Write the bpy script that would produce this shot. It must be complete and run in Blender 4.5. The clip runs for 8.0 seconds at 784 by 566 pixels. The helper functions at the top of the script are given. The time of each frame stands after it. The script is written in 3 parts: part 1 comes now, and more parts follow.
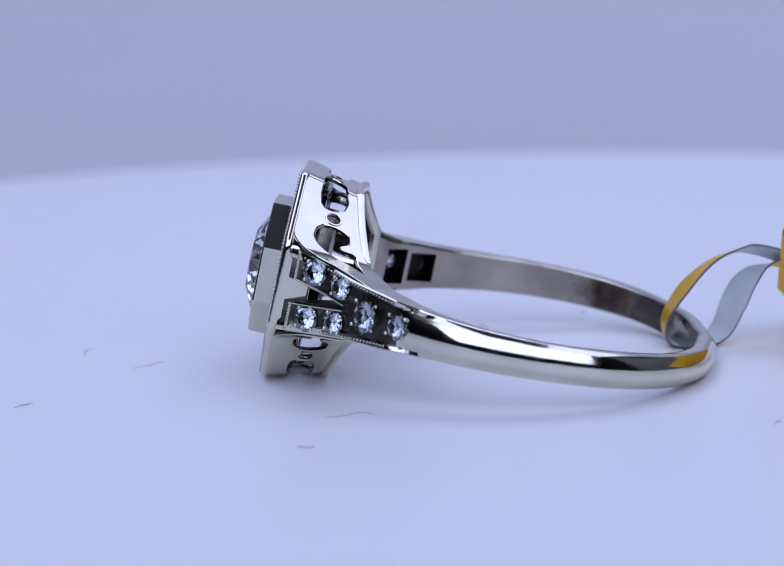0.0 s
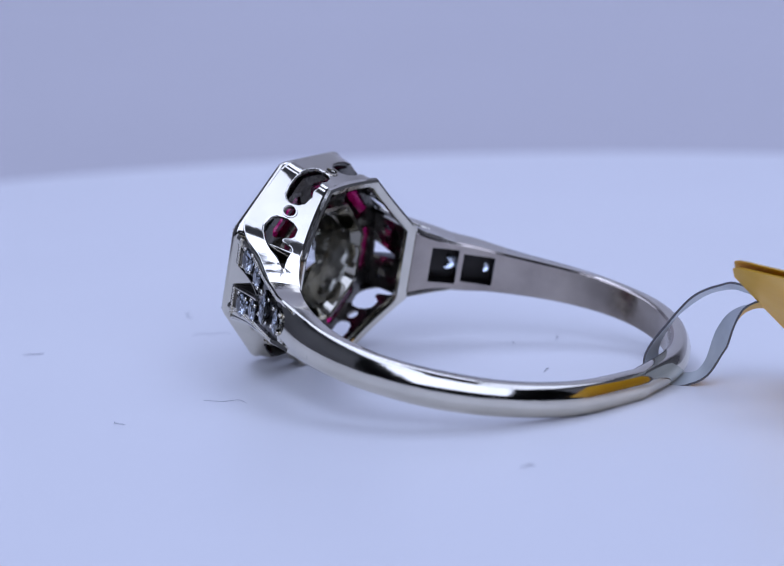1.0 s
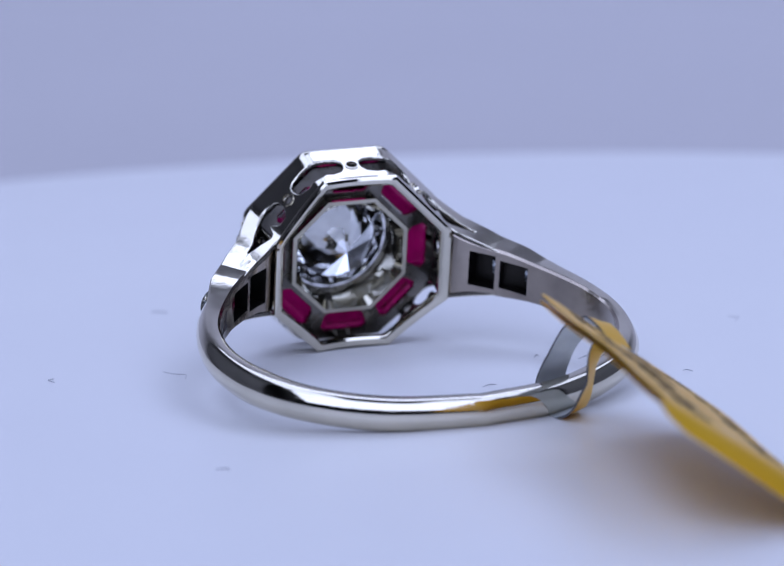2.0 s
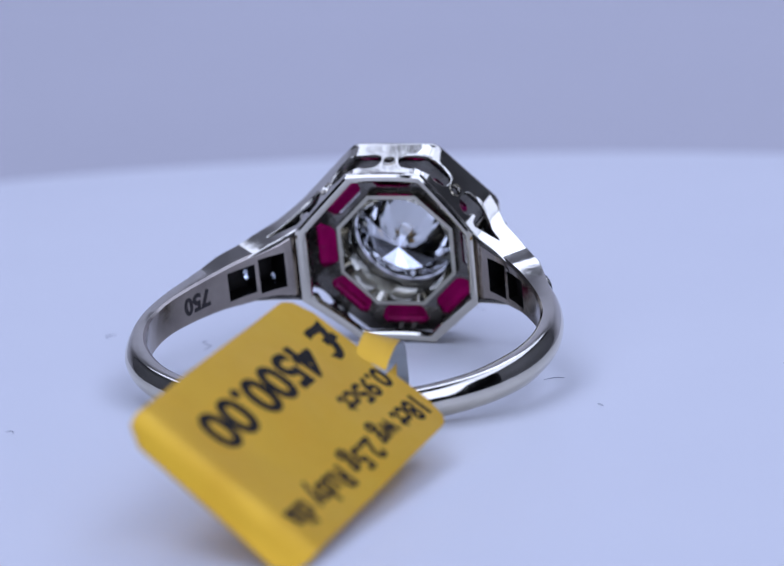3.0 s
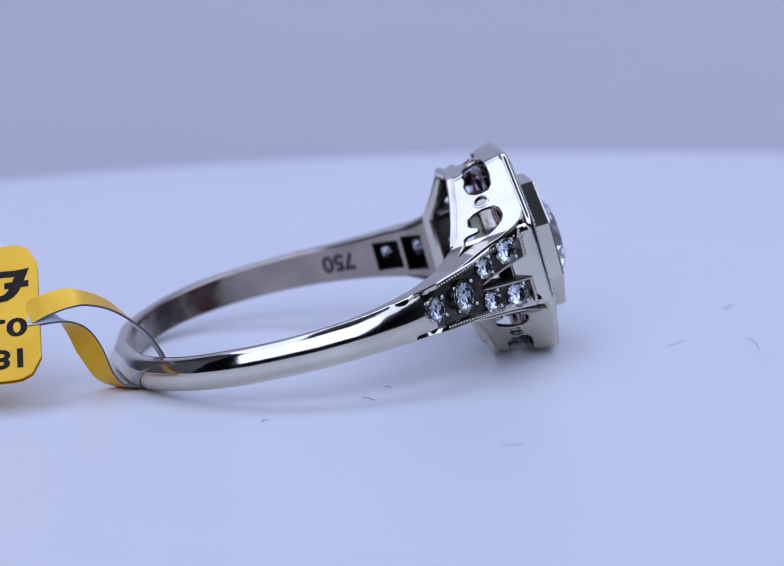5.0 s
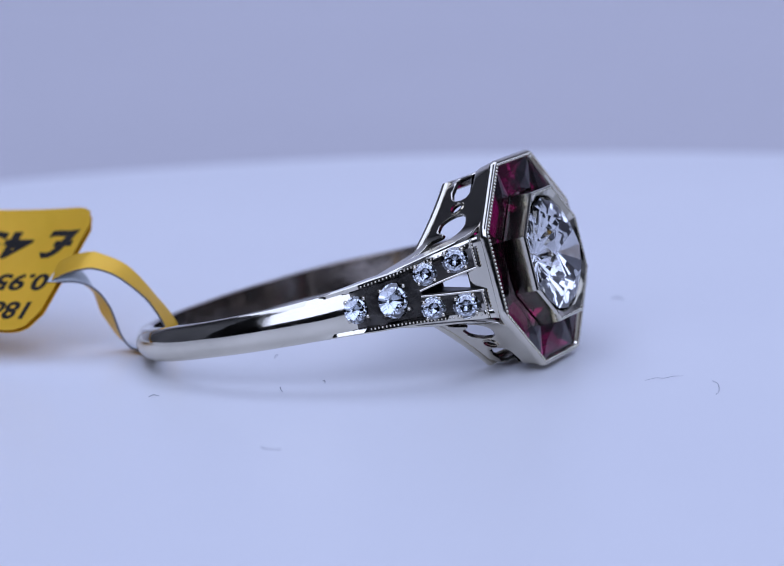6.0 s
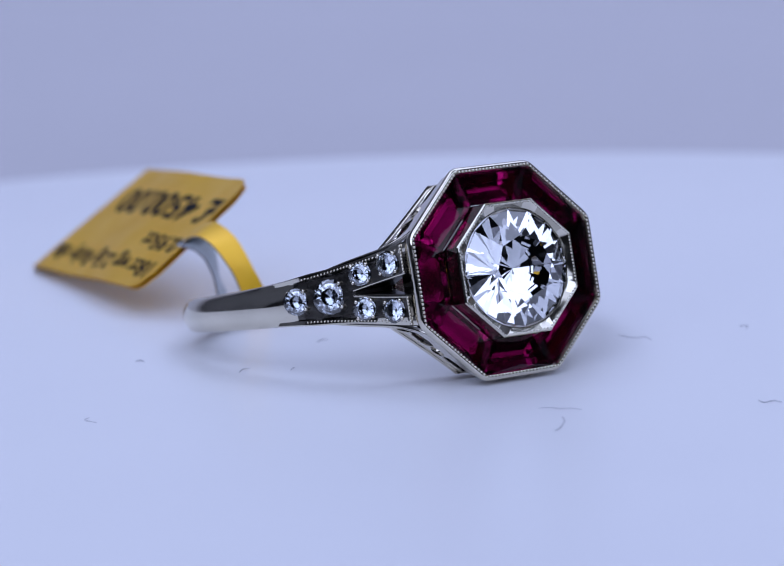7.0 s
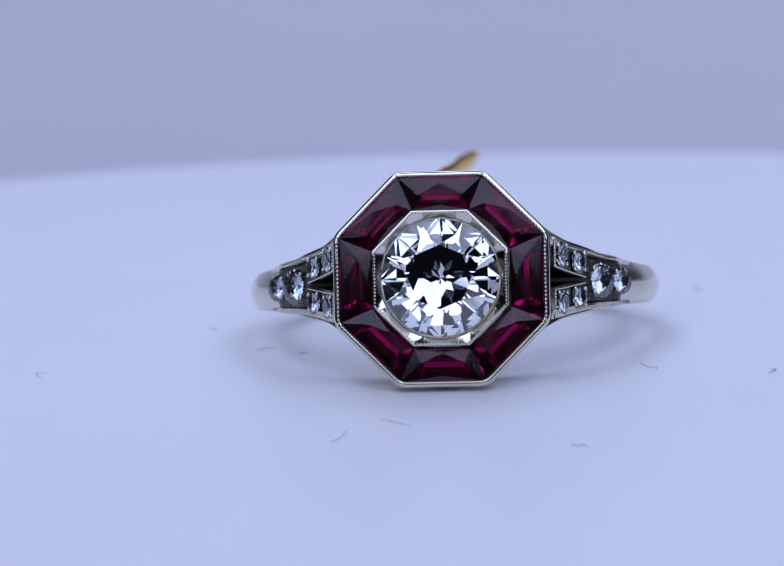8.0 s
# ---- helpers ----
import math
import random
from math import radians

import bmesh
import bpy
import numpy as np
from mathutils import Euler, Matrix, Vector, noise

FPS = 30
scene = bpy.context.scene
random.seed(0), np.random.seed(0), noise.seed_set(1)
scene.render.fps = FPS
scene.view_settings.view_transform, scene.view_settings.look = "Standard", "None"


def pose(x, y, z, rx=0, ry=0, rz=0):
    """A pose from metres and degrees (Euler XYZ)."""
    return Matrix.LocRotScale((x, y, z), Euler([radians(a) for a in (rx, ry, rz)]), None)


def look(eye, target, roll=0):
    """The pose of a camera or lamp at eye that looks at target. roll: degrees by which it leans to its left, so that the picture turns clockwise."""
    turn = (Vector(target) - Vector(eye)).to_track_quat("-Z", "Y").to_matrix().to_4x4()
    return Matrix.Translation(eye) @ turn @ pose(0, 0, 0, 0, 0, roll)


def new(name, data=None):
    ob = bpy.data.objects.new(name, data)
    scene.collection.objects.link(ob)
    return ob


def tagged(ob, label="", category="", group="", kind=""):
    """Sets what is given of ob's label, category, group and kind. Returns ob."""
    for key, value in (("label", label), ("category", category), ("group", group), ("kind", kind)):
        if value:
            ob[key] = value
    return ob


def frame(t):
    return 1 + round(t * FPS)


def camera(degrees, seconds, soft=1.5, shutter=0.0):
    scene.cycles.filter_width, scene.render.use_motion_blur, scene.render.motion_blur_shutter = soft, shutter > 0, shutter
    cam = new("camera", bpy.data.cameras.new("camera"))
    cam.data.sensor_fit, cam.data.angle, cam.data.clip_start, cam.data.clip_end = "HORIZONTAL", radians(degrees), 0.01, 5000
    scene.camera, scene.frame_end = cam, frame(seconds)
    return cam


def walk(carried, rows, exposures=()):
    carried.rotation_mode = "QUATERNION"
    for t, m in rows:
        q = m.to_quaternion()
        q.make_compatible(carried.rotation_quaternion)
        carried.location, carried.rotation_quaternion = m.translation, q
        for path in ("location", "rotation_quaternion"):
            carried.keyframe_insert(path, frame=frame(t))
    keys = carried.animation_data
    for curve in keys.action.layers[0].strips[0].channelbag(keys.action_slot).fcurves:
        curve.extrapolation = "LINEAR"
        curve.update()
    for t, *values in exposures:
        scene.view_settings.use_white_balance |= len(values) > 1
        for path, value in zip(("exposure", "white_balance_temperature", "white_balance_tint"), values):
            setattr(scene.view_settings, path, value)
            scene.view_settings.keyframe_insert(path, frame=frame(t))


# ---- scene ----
MM = 0.001
SPEED = -33.81            # the turntable's turn, degrees a second

# ---- camera ----
cam = camera(15.228, 8.0, soft=1.15)
cam.data.dof.use_dof = True
cam.data.dof.focus_distance = 0.137
cam.data.dof.aperture_fstop = 66.0
EYE = (0.0, -0.140, 0.03031)
AIM = (-0.00092, -0.00246, 0.00419)
walk(cam, [(0.0, look(EYE, AIM, -1.958)), (8.0, look(EYE, AIM, -1.958))])

# ---- world and lights ----
world = bpy.data.worlds.new("dim_room")
scene.world = world
world.use_nodes = True
world.node_tree.nodes["Background"].inputs["Color"].default_value = (0.60, 0.66, 0.9, 1)
world.node_tree.nodes["Background"].inputs["Strength"].default_value = 0.015


def area_lamp(name, eye, target, sx, sy, watts, colour):
    data = bpy.data.lights.new(name, "AREA")
    data.shape, data.size, data.size_y = "RECTANGLE", sx * MM, sy * MM
    data.energy, data.color = watts, colour
    ob = new(name, data)
    ob.matrix_world = look([v * MM for v in eye], [v * MM for v in target])
    return ob


COOL = (0.57, 0.66, 1.0)
# two broad panels in the top of the box, and a short one between them at the back
for x, y, wide, deep, watts in ((-118, 45, 145, 430, 0.43), (182, 45, 165, 430, 0.43), (28, 175, 130, 170, 0.22)):
    area_lamp("led_panel", (x, y, 300), (x, y + 0.01, 0), wide, deep, watts, COOL)
# no known lamp: fill added behind the camera to brighten diamond and tag
area_lamp("front_fill", (0, -465, 400), (0, 0, 0), 860, 465, 3.25, COOL)


# ---- materials ----
def material(name):
    m = bpy.data.materials.new(name)
    m.use_nodes = True
    return m, m.node_tree.nodes, m.node_tree.links, m.node_tree.nodes["Principled BSDF"]


def varied(nodes, links, target, scale, low, high, detail=4.0, stretch=None):
    """Noise at a real-world scale (1/m) mapped from low to high into a float input."""
    co = nodes.new("ShaderNodeTexCoord")
    tex = nodes.new("ShaderNodeTexNoise")
    tex.inputs["Scale"].default_value, tex.inputs["Detail"].default_value = scale, detail
    if stretch:
        mp = nodes.new("ShaderNodeMapping")
        mp.inputs["Scale"].default_value = stretch
        links.new(co.outputs["Object"], mp.inputs["Vector"])
        links.new(mp.outputs["Vector"], tex.inputs["Vector"])
    else:
        links.new(co.outputs["Object"], tex.inputs["Vector"])
    rng = nodes.new("ShaderNodeMapRange")
    rng.inputs["From Min"].default_value, rng.inputs["From Max"].default_value = 0.3, 0.7
    rng.inputs["To Min"].default_value, rng.inputs["To Max"].default_value = low, high
    links.new(tex.outputs["Fac"], rng.inputs["Value"])
    if target is not None:
        links.new(rng.outputs["Result"], target)
    return tex, rng


def bumped(nodes, links, bsdf, scale, strength, distance, detail=3.0):
    tex, rng = varied(nodes, links, None, scale, 0.0, 1.0, detail)
    bump = nodes.new("ShaderNodeBump")
    bump.inputs["Strength"].default_value, bump.inputs["Distance"].default_value = strength, distance
    links.new(rng.outputs["Result"], bump.inputs["Height"])
    links.new(bump.outputs["Normal"], bsdf.inputs["Normal"])


def two_tone(nodes, links, target, scale, a, b, detail=4.0):
    tex, rng = varied(nodes, links, None, scale, 0.0, 1.0, detail)
    mix = nodes.new("ShaderNodeMix")
    mix.data_type = "RGBA"
    mix.inputs["A"].default_value, mix.inputs["B"].default_value = (*a, 1), (*b, 1)
    links.new(rng.outputs["Result"], mix.inputs["Factor"])
    links.new(mix.outputs["Result"], target)


def metal(name, a, b, rough_low, rough_high, bump=0.15):
    m, nodes, links, p = material(name)
    p.inputs["Metallic"].default_value = 1.0
    two_tone(nodes, links, p.inputs["Base Color"], 420, a, b)
    varied(nodes, links, p.inputs["Roughness"], 900, rough_low, rough_high)
    bumped(nodes, links, p, 700, bump, 0.00004)
    return m


WHITE_GOLD = metal("polished_white_gold", (0.74, 0.69, 0.58), (0.64, 0.60, 0.50), 0.06, 0.14)
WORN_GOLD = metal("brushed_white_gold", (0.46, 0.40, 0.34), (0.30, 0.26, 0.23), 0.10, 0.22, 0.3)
CUP_GOLD = metal("cast_white_gold", (0.52, 0.485, 0.39), (0.36, 0.335, 0.27), 0.08, 0.2, 0.25)
# dark for the shade in channel, gallery and seat, put into the colour
RECESS_SHADE_GOLD = metal("recess_shade_gold", (0.20, 0.185, 0.165), (0.08, 0.075, 0.068), 0.16, 0.34, 0.8)
# near-black: shade inside the cut windows and seats, put into the colour
PIT_SHADE_GOLD = metal("pit_shade_gold", (0.05, 0.046, 0.042), (0.02, 0.018, 0.016), 0.35, 0.55, 0.5)
# flat hallmark letters in a dark colour
ENGRAVED = metal("dark_engraving", (0.10, 0.09, 0.09), (0.06, 0.055, 0.055), 0.4, 0.6)


def gem(name, colour, ior):
    m, nodes, links, p = material(name)
    p.inputs["Base Color"].default_value = (*colour, 1)
    p.inputs["Roughness"].default_value = 0.0
    p.inputs["IOR"].default_value = ior
    p.inputs["Transmission Weight"].default_value = 1.0
    return m


DIAMOND = gem("diamond", (0.97, 0.985, 1.0), 2.35)
SIDE_DIAMOND = gem("old_cut_diamond", (0.72, 0.78, 0.84), 2.3)
SIDE_DIAMOND.node_tree.nodes["Principled BSDF"].inputs["Roughness"].default_value = 0.06
RUBY = gem("ruby", (0.27, 0.003, 0.065), 1.42)
ruby = RUBY.node_tree.nodes["Principled BSDF"].inputs
two_tone(RUBY.node_tree.nodes, RUBY.node_tree.links, ruby["Base Color"], 700, (0.34, 0.003, 0.09), (0.20, 0.002, 0.05))
ruby["Roughness"].default_value, ruby["Specular IOR Level"].default_value = 0.13, 0.0
ruby["Coat Weight"].default_value, ruby["Coat Roughness"].default_value, ruby["Coat IOR"].default_value = 0.1, 0.03, 1.6

DISC_WHITE, nodes, links, p = material("white_acrylic")
two_tone(nodes, links, p.inputs["Base Color"], 25, (0.80, 0.80, 0.81), (0.77, 0.77, 0.79))
varied(nodes, links, p.inputs["Roughness"], 12, 0.34, 0.38)
p.inputs["IOR"].default_value = 1.36

SWEEP_WHITE, nodes, links, p = material("white_paper_backdrop")
two_tone(nodes, links, p.inputs["Base Color"], 12, (0.56, 0.54, 0.57), (0.525, 0.508, 0.537))
p.inputs["Roughness"].default_value = 0.85
bumped(nodes, links, p, 900, 0.1, 0.0001)

WALL_WHITE, nodes, links, p = material("grey_box_lining")
two_tone(nodes, links, p.inputs["Base Color"], 8, (0.15, 0.15, 0.155), (0.12, 0.12, 0.125))
p.inputs["Roughness"].default_value = 0.7

ROOM_DARK, nodes, links, p = material("dark_painted_room")
two_tone(nodes, links, p.inputs["Base Color"], 3, (0.055, 0.055, 0.06), (0.04, 0.04, 0.045))
p.inputs["Roughness"].default_value = 0.8

TAG_YELLOW, nodes, links, p = material("yellow_tag_film")
two_tone(nodes, links, p.inputs["Base Color"], 260, (0.90, 0.52, 0.024), (0.82, 0.45, 0.017))
p.inputs["Metallic"].default_value = 0.45                # gilt film
varied(nodes, links, p.inputs["Roughness"], 500, 0.30, 0.44)
bumped(nodes, links, p, 350, 0.16, 0.0001)

STRAP_WHITE, nodes, links, p = material("whitish_film_back")
two_tone(nodes, links, p.inputs["Base Color"], 600, (0.62, 0.65, 0.66), (0.48, 0.52, 0.54))
p.inputs["Roughness"].default_value = 0.3

INK, nodes, links, p = material("black_print")
two_tone(nodes, links, p.inputs["Base Color"], 900, (0.012, 0.011, 0.01), (0.03, 0.025, 0.02))
p.inputs["Roughness"].default_value = 0.8
p.inputs["Specular IOR Level"].default_value = 0.15

EDGE_DARK, nodes, links, p = material("grey_cut_edge")
p.inputs["Base Color"].default_value = (0.10, 0.10, 0.11, 1)
p.inputs["Roughness"].default_value = 0.5

LINT, nodes, links, p = material("grey_lint")
two_tone(nodes, links, p.inputs["Base Color"], 900, (0.26, 0.26, 0.29), (0.42, 0.42, 0.46))
p.inputs["Roughness"].default_value = 0.9


# ---- mesh helpers ----
def part(name, bm, mat, parent=None, label="", smooth=None):
    """Links a bmesh that is drawn in millimetres as one mesh object."""
    bmesh.ops.scale(bm, vec=(MM, MM, MM), verts=bm.verts)
    bmesh.ops.recalc_face_normals(bm, faces=bm.faces)
    me = bpy.data.meshes.new(name)
    bm.to_mesh(me)
    bm.free()
    me.materials.append(mat)
    ob = new(name, me)
    if parent:
        ob.parent = parent
    if smooth is not None:
        me.shade_smooth()
        me.set_sharp_from_angle(angle=radians(smooth))
    if label:
        tagged(ob, label)
    return ob


def loft(bm, rings, closed=True, caps=False):
    """Faces between rings of equally many points; closed: each ring runs round."""
    vs = [[bm.verts.new(p) for p in r] for r in rings]
    n = len(vs[0])
    for a, b in zip(vs, vs[1:]):
        for i in range(n if closed else n - 1):
            j = (i + 1) % n
            bm.faces.new((a[i], a[j], b[j], b[i]))
    if caps:
        bm.faces.new(vs[0][::-1])
        bm.faces.new(vs[-1])
    return vs


def ring_loft(bm, rings):
    """A loft whose last ring joins its first."""
    vs = [[bm.verts.new(p) for p in r] for r in rings]
    n, m = len(vs[0]), len(vs)
    for k in range(m):
        a, b = vs[k], vs[(k + 1) % m]
        for i in range(n):
            j = (i + 1) % n
            bm.faces.new((a[i], a[j], b[j], b[i]))


def oct_radius(apothem, angle):
    d = (math.degrees(angle) + 22.5) % 45 - 22.5
    return apothem / math.cos(radians(d))


def octagon(apothem, z, per=1, fillet=0.0):
    """Points of an octagon with flats up, down and to the sides; fillet: how far its corners are rounded."""
    t = math.tan(radians(22.5))
    pts = []
    for k in range(8):
        a = radians(45 * k)
        out, along = Vector((math.cos(a), math.sin(a), 0)), Vector((-math.sin(a), math.cos(a), 0))
        p, q = out * apothem - along * (apothem * t), out * apothem + along * (apothem * t)
        lift = Vector((0, 0, z))
        if fillet:
            f = fillet / (2 * apothem * t)
            b = radians(45 * k + 45)
            nxt = Vector((math.cos(b), math.sin(b), 0)) * apothem - Vector((-math.sin(b), math.cos(b), 0)) * (apothem * t) + Vector((-math.sin(b), math.cos(b), 0)) * fillet
            s0, s1 = p.lerp(q, f), p.lerp(q, 1 - f)
            pts += [s0 + lift, s1 + lift]
            for j in (1, 2, 3):
                u = j / 4
                pts.append(s1.lerp(q, u).lerp(q.lerp(nxt, u), u) + lift)
        else:
            pts += [p.lerp(q, i / per) + lift for i in range(per)]
    return pts


def spline(pts, steps):
    """Catmull-Rom through the points, with equal steps on each span."""
    pts = [Vector(p) for p in pts]
    ext = [2 * pts[0] - pts[1]] + pts + [2 * pts[-1] - pts[-2]]
    out = []
    for i in range(1, len(ext) - 2):
        p0, p1, p2, p3 = ext[i - 1:i + 3]
        for k in range(steps):
            t = k / steps
            out.append(0.5 * (2 * p1 + (p2 - p0) * t + (2 * p0 - 5 * p1 + 4 * p2 - p3) * t * t + (3 * p1 - p0 - 3 * p2 + p3) * t ** 3))
    out.append(pts[-1])
    return out


def bead(bm, place, r, flat=1.0, normal=None):
    m = Matrix.Translation(place)
    if normal is not None:
        m = m @ Vector(normal).to_track_quat("Z", "Y").to_matrix().to_4x4()
    bmesh.ops.create_icosphere(bm, subdivisions=1, radius=r, matrix=m @ Matrix.Diagonal((1, 1, flat, 1)))


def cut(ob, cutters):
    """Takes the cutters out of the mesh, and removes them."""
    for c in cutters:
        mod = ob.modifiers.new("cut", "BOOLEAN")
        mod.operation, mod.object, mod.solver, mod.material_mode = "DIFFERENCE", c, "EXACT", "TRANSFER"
    deps = bpy.context.evaluated_depsgraph_get()
    deps.update()
    me = bpy.data.meshes.new_from_object(ob.evaluated_get(deps))
    ob.modifiers.clear()
    ob.data = me
    for c in cutters:
        bpy.data.objects.remove(c)


def block(points_low, points_high):
    """A prism between two outlines, in millimetres, as a loose object to cut with."""
    bm = bmesh.new()
    loft(bm, [points_low, points_high], True, True)
    # cut faces take the near-black gold, so the holes look deep and unlit
    return part("cutter", bm, PIT_SHADE_GOLD)


def text_bmesh(body, size, weight=0.0, extrude=0.0):
    """The letters as a flat mesh; size is the font's size in millimetres."""
    cu = bpy.data.curves.new("letters", "FONT")
    cu.body, cu.size, cu.extrude, cu.resolution_u, cu.offset = body, size, extrude, 4, weight
    ob = new("letters", cu)
    deps = bpy.context.evaluated_depsgraph_get()
    deps.update()
    me = bpy.data.meshes.new_from_object(ob.evaluated_get(deps))
    bpy.data.objects.remove(ob)
    bm = bmesh.new()
    bm.from_mesh(me)
    bpy.data.meshes.remove(me)
    return bm


def thing(name, label, category, group=""):
    return tagged(new(name), label, category, group)


MOVING = []                # what rides on the turntable, with its pose at the start


def rides(ob, m):
    ob.matrix_world = m
    MOVING.append((ob, m))


# ---- light box ----
def light_box():
    bm = bmesh.new()
    # the unseen forward stretch is added to brighten the diamond from below
    prof = [(-420, -14), (-100, -14), (60, -14), (150, -14)]
    for k in range(1, 13):
        a = radians(90 * k / 12)
        prof.append((150 + 170 * math.sin(a), 156 - 170 * math.cos(a)))
    prof += [(320, 420)]
    loft(bm, [[(x, y, z) for y, z in prof] for x in (-329, -160, 0, 160, 329)], closed=False)
    sweep = part("backdrop", bm, SWEEP_WHITE, smooth=60)
    tagged(sweep, "seamless white paper backdrop curving up behind the turntable", "backdrop", kind="structure")
    solid = sweep.modifiers.new("thickness", "SOLIDIFY")
    solid.thickness, solid.offset = 0.002, 0

    def slab(name, lo, hi, mat, label, category):
        bm = bmesh.new()
        bmesh.ops.create_cube(bm, size=1, matrix=Matrix.Translation([(a + b) / 2 for a, b in zip(lo, hi)]) @ Matrix.Diagonal((*[b - a for a, b in zip(lo, hi)], 1)))
        return tagged(part(name, bm, mat), label, category, kind="structure")

    # unseen grey walls and top, added to shape what the metal reflects
    slab("box_wall_west", (-336, -120, -19), (-330, 340, 420), WALL_WHITE, "grey lining of the light box", "wall")
    slab("box_wall_east", (330, -120, -19), (336, 340, 420), WALL_WHITE, "grey lining of the light box", "wall")
    slab("box_top", (-336, -120, 421), (336, 340, 427), WALL_WHITE, "grey top of the light box", "ceiling")
    # unseen dark room round the box, added so reflections can go black
    slab("floor", (-900, -900, -60), (900, 900, -20), ROOM_DARK, "dark bench top under the backdrop", "bench top")
    slab("wall_west", (-940, -900, -60), (-901, 900, 1000), ROOM_DARK, "dim wall of the room", "wall")
    slab("wall_east", (901, -900, -60), (940, 900, 1000), ROOM_DARK, "dim wall of the room", "wall")
    slab("wall_north", (-940, 901, -60), (940, 940, 1000), ROOM_DARK, "dim wall of the room", "wall")
    slab("wall_south", (-940, -940, -60), (940, -901, 1000), ROOM_DARK, "dim wall of the room", "wall")
    slab("ceiling", (-940, -940, 1001), (940, 940, 1040), ROOM_DARK, "dim ceiling of the room", "ceiling")


def turntable():
    table = thing("turntable", "round white acrylic turntable disc, slowly turning", "turntable")
    bm = bmesh.new()
    R, H, seg = DISC_R, 9.0, 160
    prof = [(0.0, 0.0), (R * 0.5, 0.0), (R - 2.5, 0.0)]
    for k in range(1, 9):
        a = radians(90 * k / 8)
        prof.append((R - 2.5 + 2.5 * math.sin(a), -2.5 + 2.5 * math.cos(a)))
    prof += [(R, -H + 1), (R - 1, -H), (0.0, -H)]
    rings = [[(max(r, 0.001) * math.cos(2 * math.pi * i / seg), max(r, 0.001) * math.sin(2 * math.pi * i / seg), z) for i in range(seg)] for r, z in prof]
    loft(bm, rings)
    part("disc", bm, DISC_WHITE, table, smooth=40)
    bm = bmesh.new()
    loft(bm, [[(r * math.cos(2 * math.pi * i / 64), r * math.sin(2 * math.pi * i / 64), z) for i in range(64)] for r, z in ((45, -H), (45, -13.0), (44, -14.0))], True, True)
    part("foot", bm, DISC_WHITE, table, smooth=40)
    rides(table, Matrix.Translation((0, 0, DISC_Z * MM)))


DISC_R = 72.0
DISC_Z = -0.18

# ---- ring ----
TILT = 13.6
RING_POSE = Matrix.Translation(Vector((-6.05, -1.45, 5.00)) * MM) @ Matrix.Rotation(radians(-2.9), 4, "Z") @ Matrix((
    (0, math.sin(radians(TILT)), -math.cos(radians(TILT)), 0),
    (-1, 0, 0, 0),
    (0, math.cos(radians(TILT)), math.sin(radians(TILT)), 0),
    (0, 0, 0, 1)))

OUTER = [(5.0, -0.42), (5.36, -1.25), (5.98, -2.42), (6.9, -3.68), (7.73, -4.93), (8.64, -6.37), (9.68, -8.52), (10.25, -11.0), (10.25, -13.4), (9.5, -16.1), (7.65, -18.5), (4.35, -20.4), (0, -21.1)]
INNER = [(4.42, -3.72), (4.62, -3.98), (4.98, -4.36), (5.75, -4.98), (6.65, -5.9), (7.6, -7.15), (8.62, -9.05), (9.22, -11.0), (9.25, -13.3), (8.5, -15.6), (6.8, -17.8), (3.9, -19.45), (0, -20.1)]
WIDTH = [4.15, 3.92, 3.48, 2.98, 2.56, 2.2, 1.95, 1.82, 1.72, 1.66, 1.55, 1.52, 1.5]
SHANK_X = 0.08


def shank_lift(z):
    t = min(1, max(0, (-z - 6) / 13))
    return -0.02 + 0.32 * t * t * (3 - 2 * t)


def outer_at(x):
    """Place and outward normal of the shoulder's outer face at a distance from the middle (right side)."""
    pts = spline([(a, b, 0) for a, b in OUTER], 12)
    for a, b in zip(pts, pts[1:]):
        if a.x <= x <= b.x:
            t = (x - a.x) / (b.x - a.x)
            p, d = a.lerp(b, t), (b - a).normalized()
            return Vector((p.x, 0, p.y)), Vector((-d.y, 0, d.x))
    raise ValueError(x)


def shank_section(sec):
    """Outer point, inner point and half width of the band at a section, counted from the head."""
    k = min(int(sec), len(OUTER) - 2)
    f = sec - k
    pick = lambda pts: spline([(a, b, 0) for a, b in pts[max(0, k - 1):k + 3]], 40)[(40 if k else 0) + round(40 * f)]
    half = (WIDTH[k] + (WIDTH[k + 1] - WIDTH[k]) * f) / 2
    return pick(OUTER), pick(INNER), half


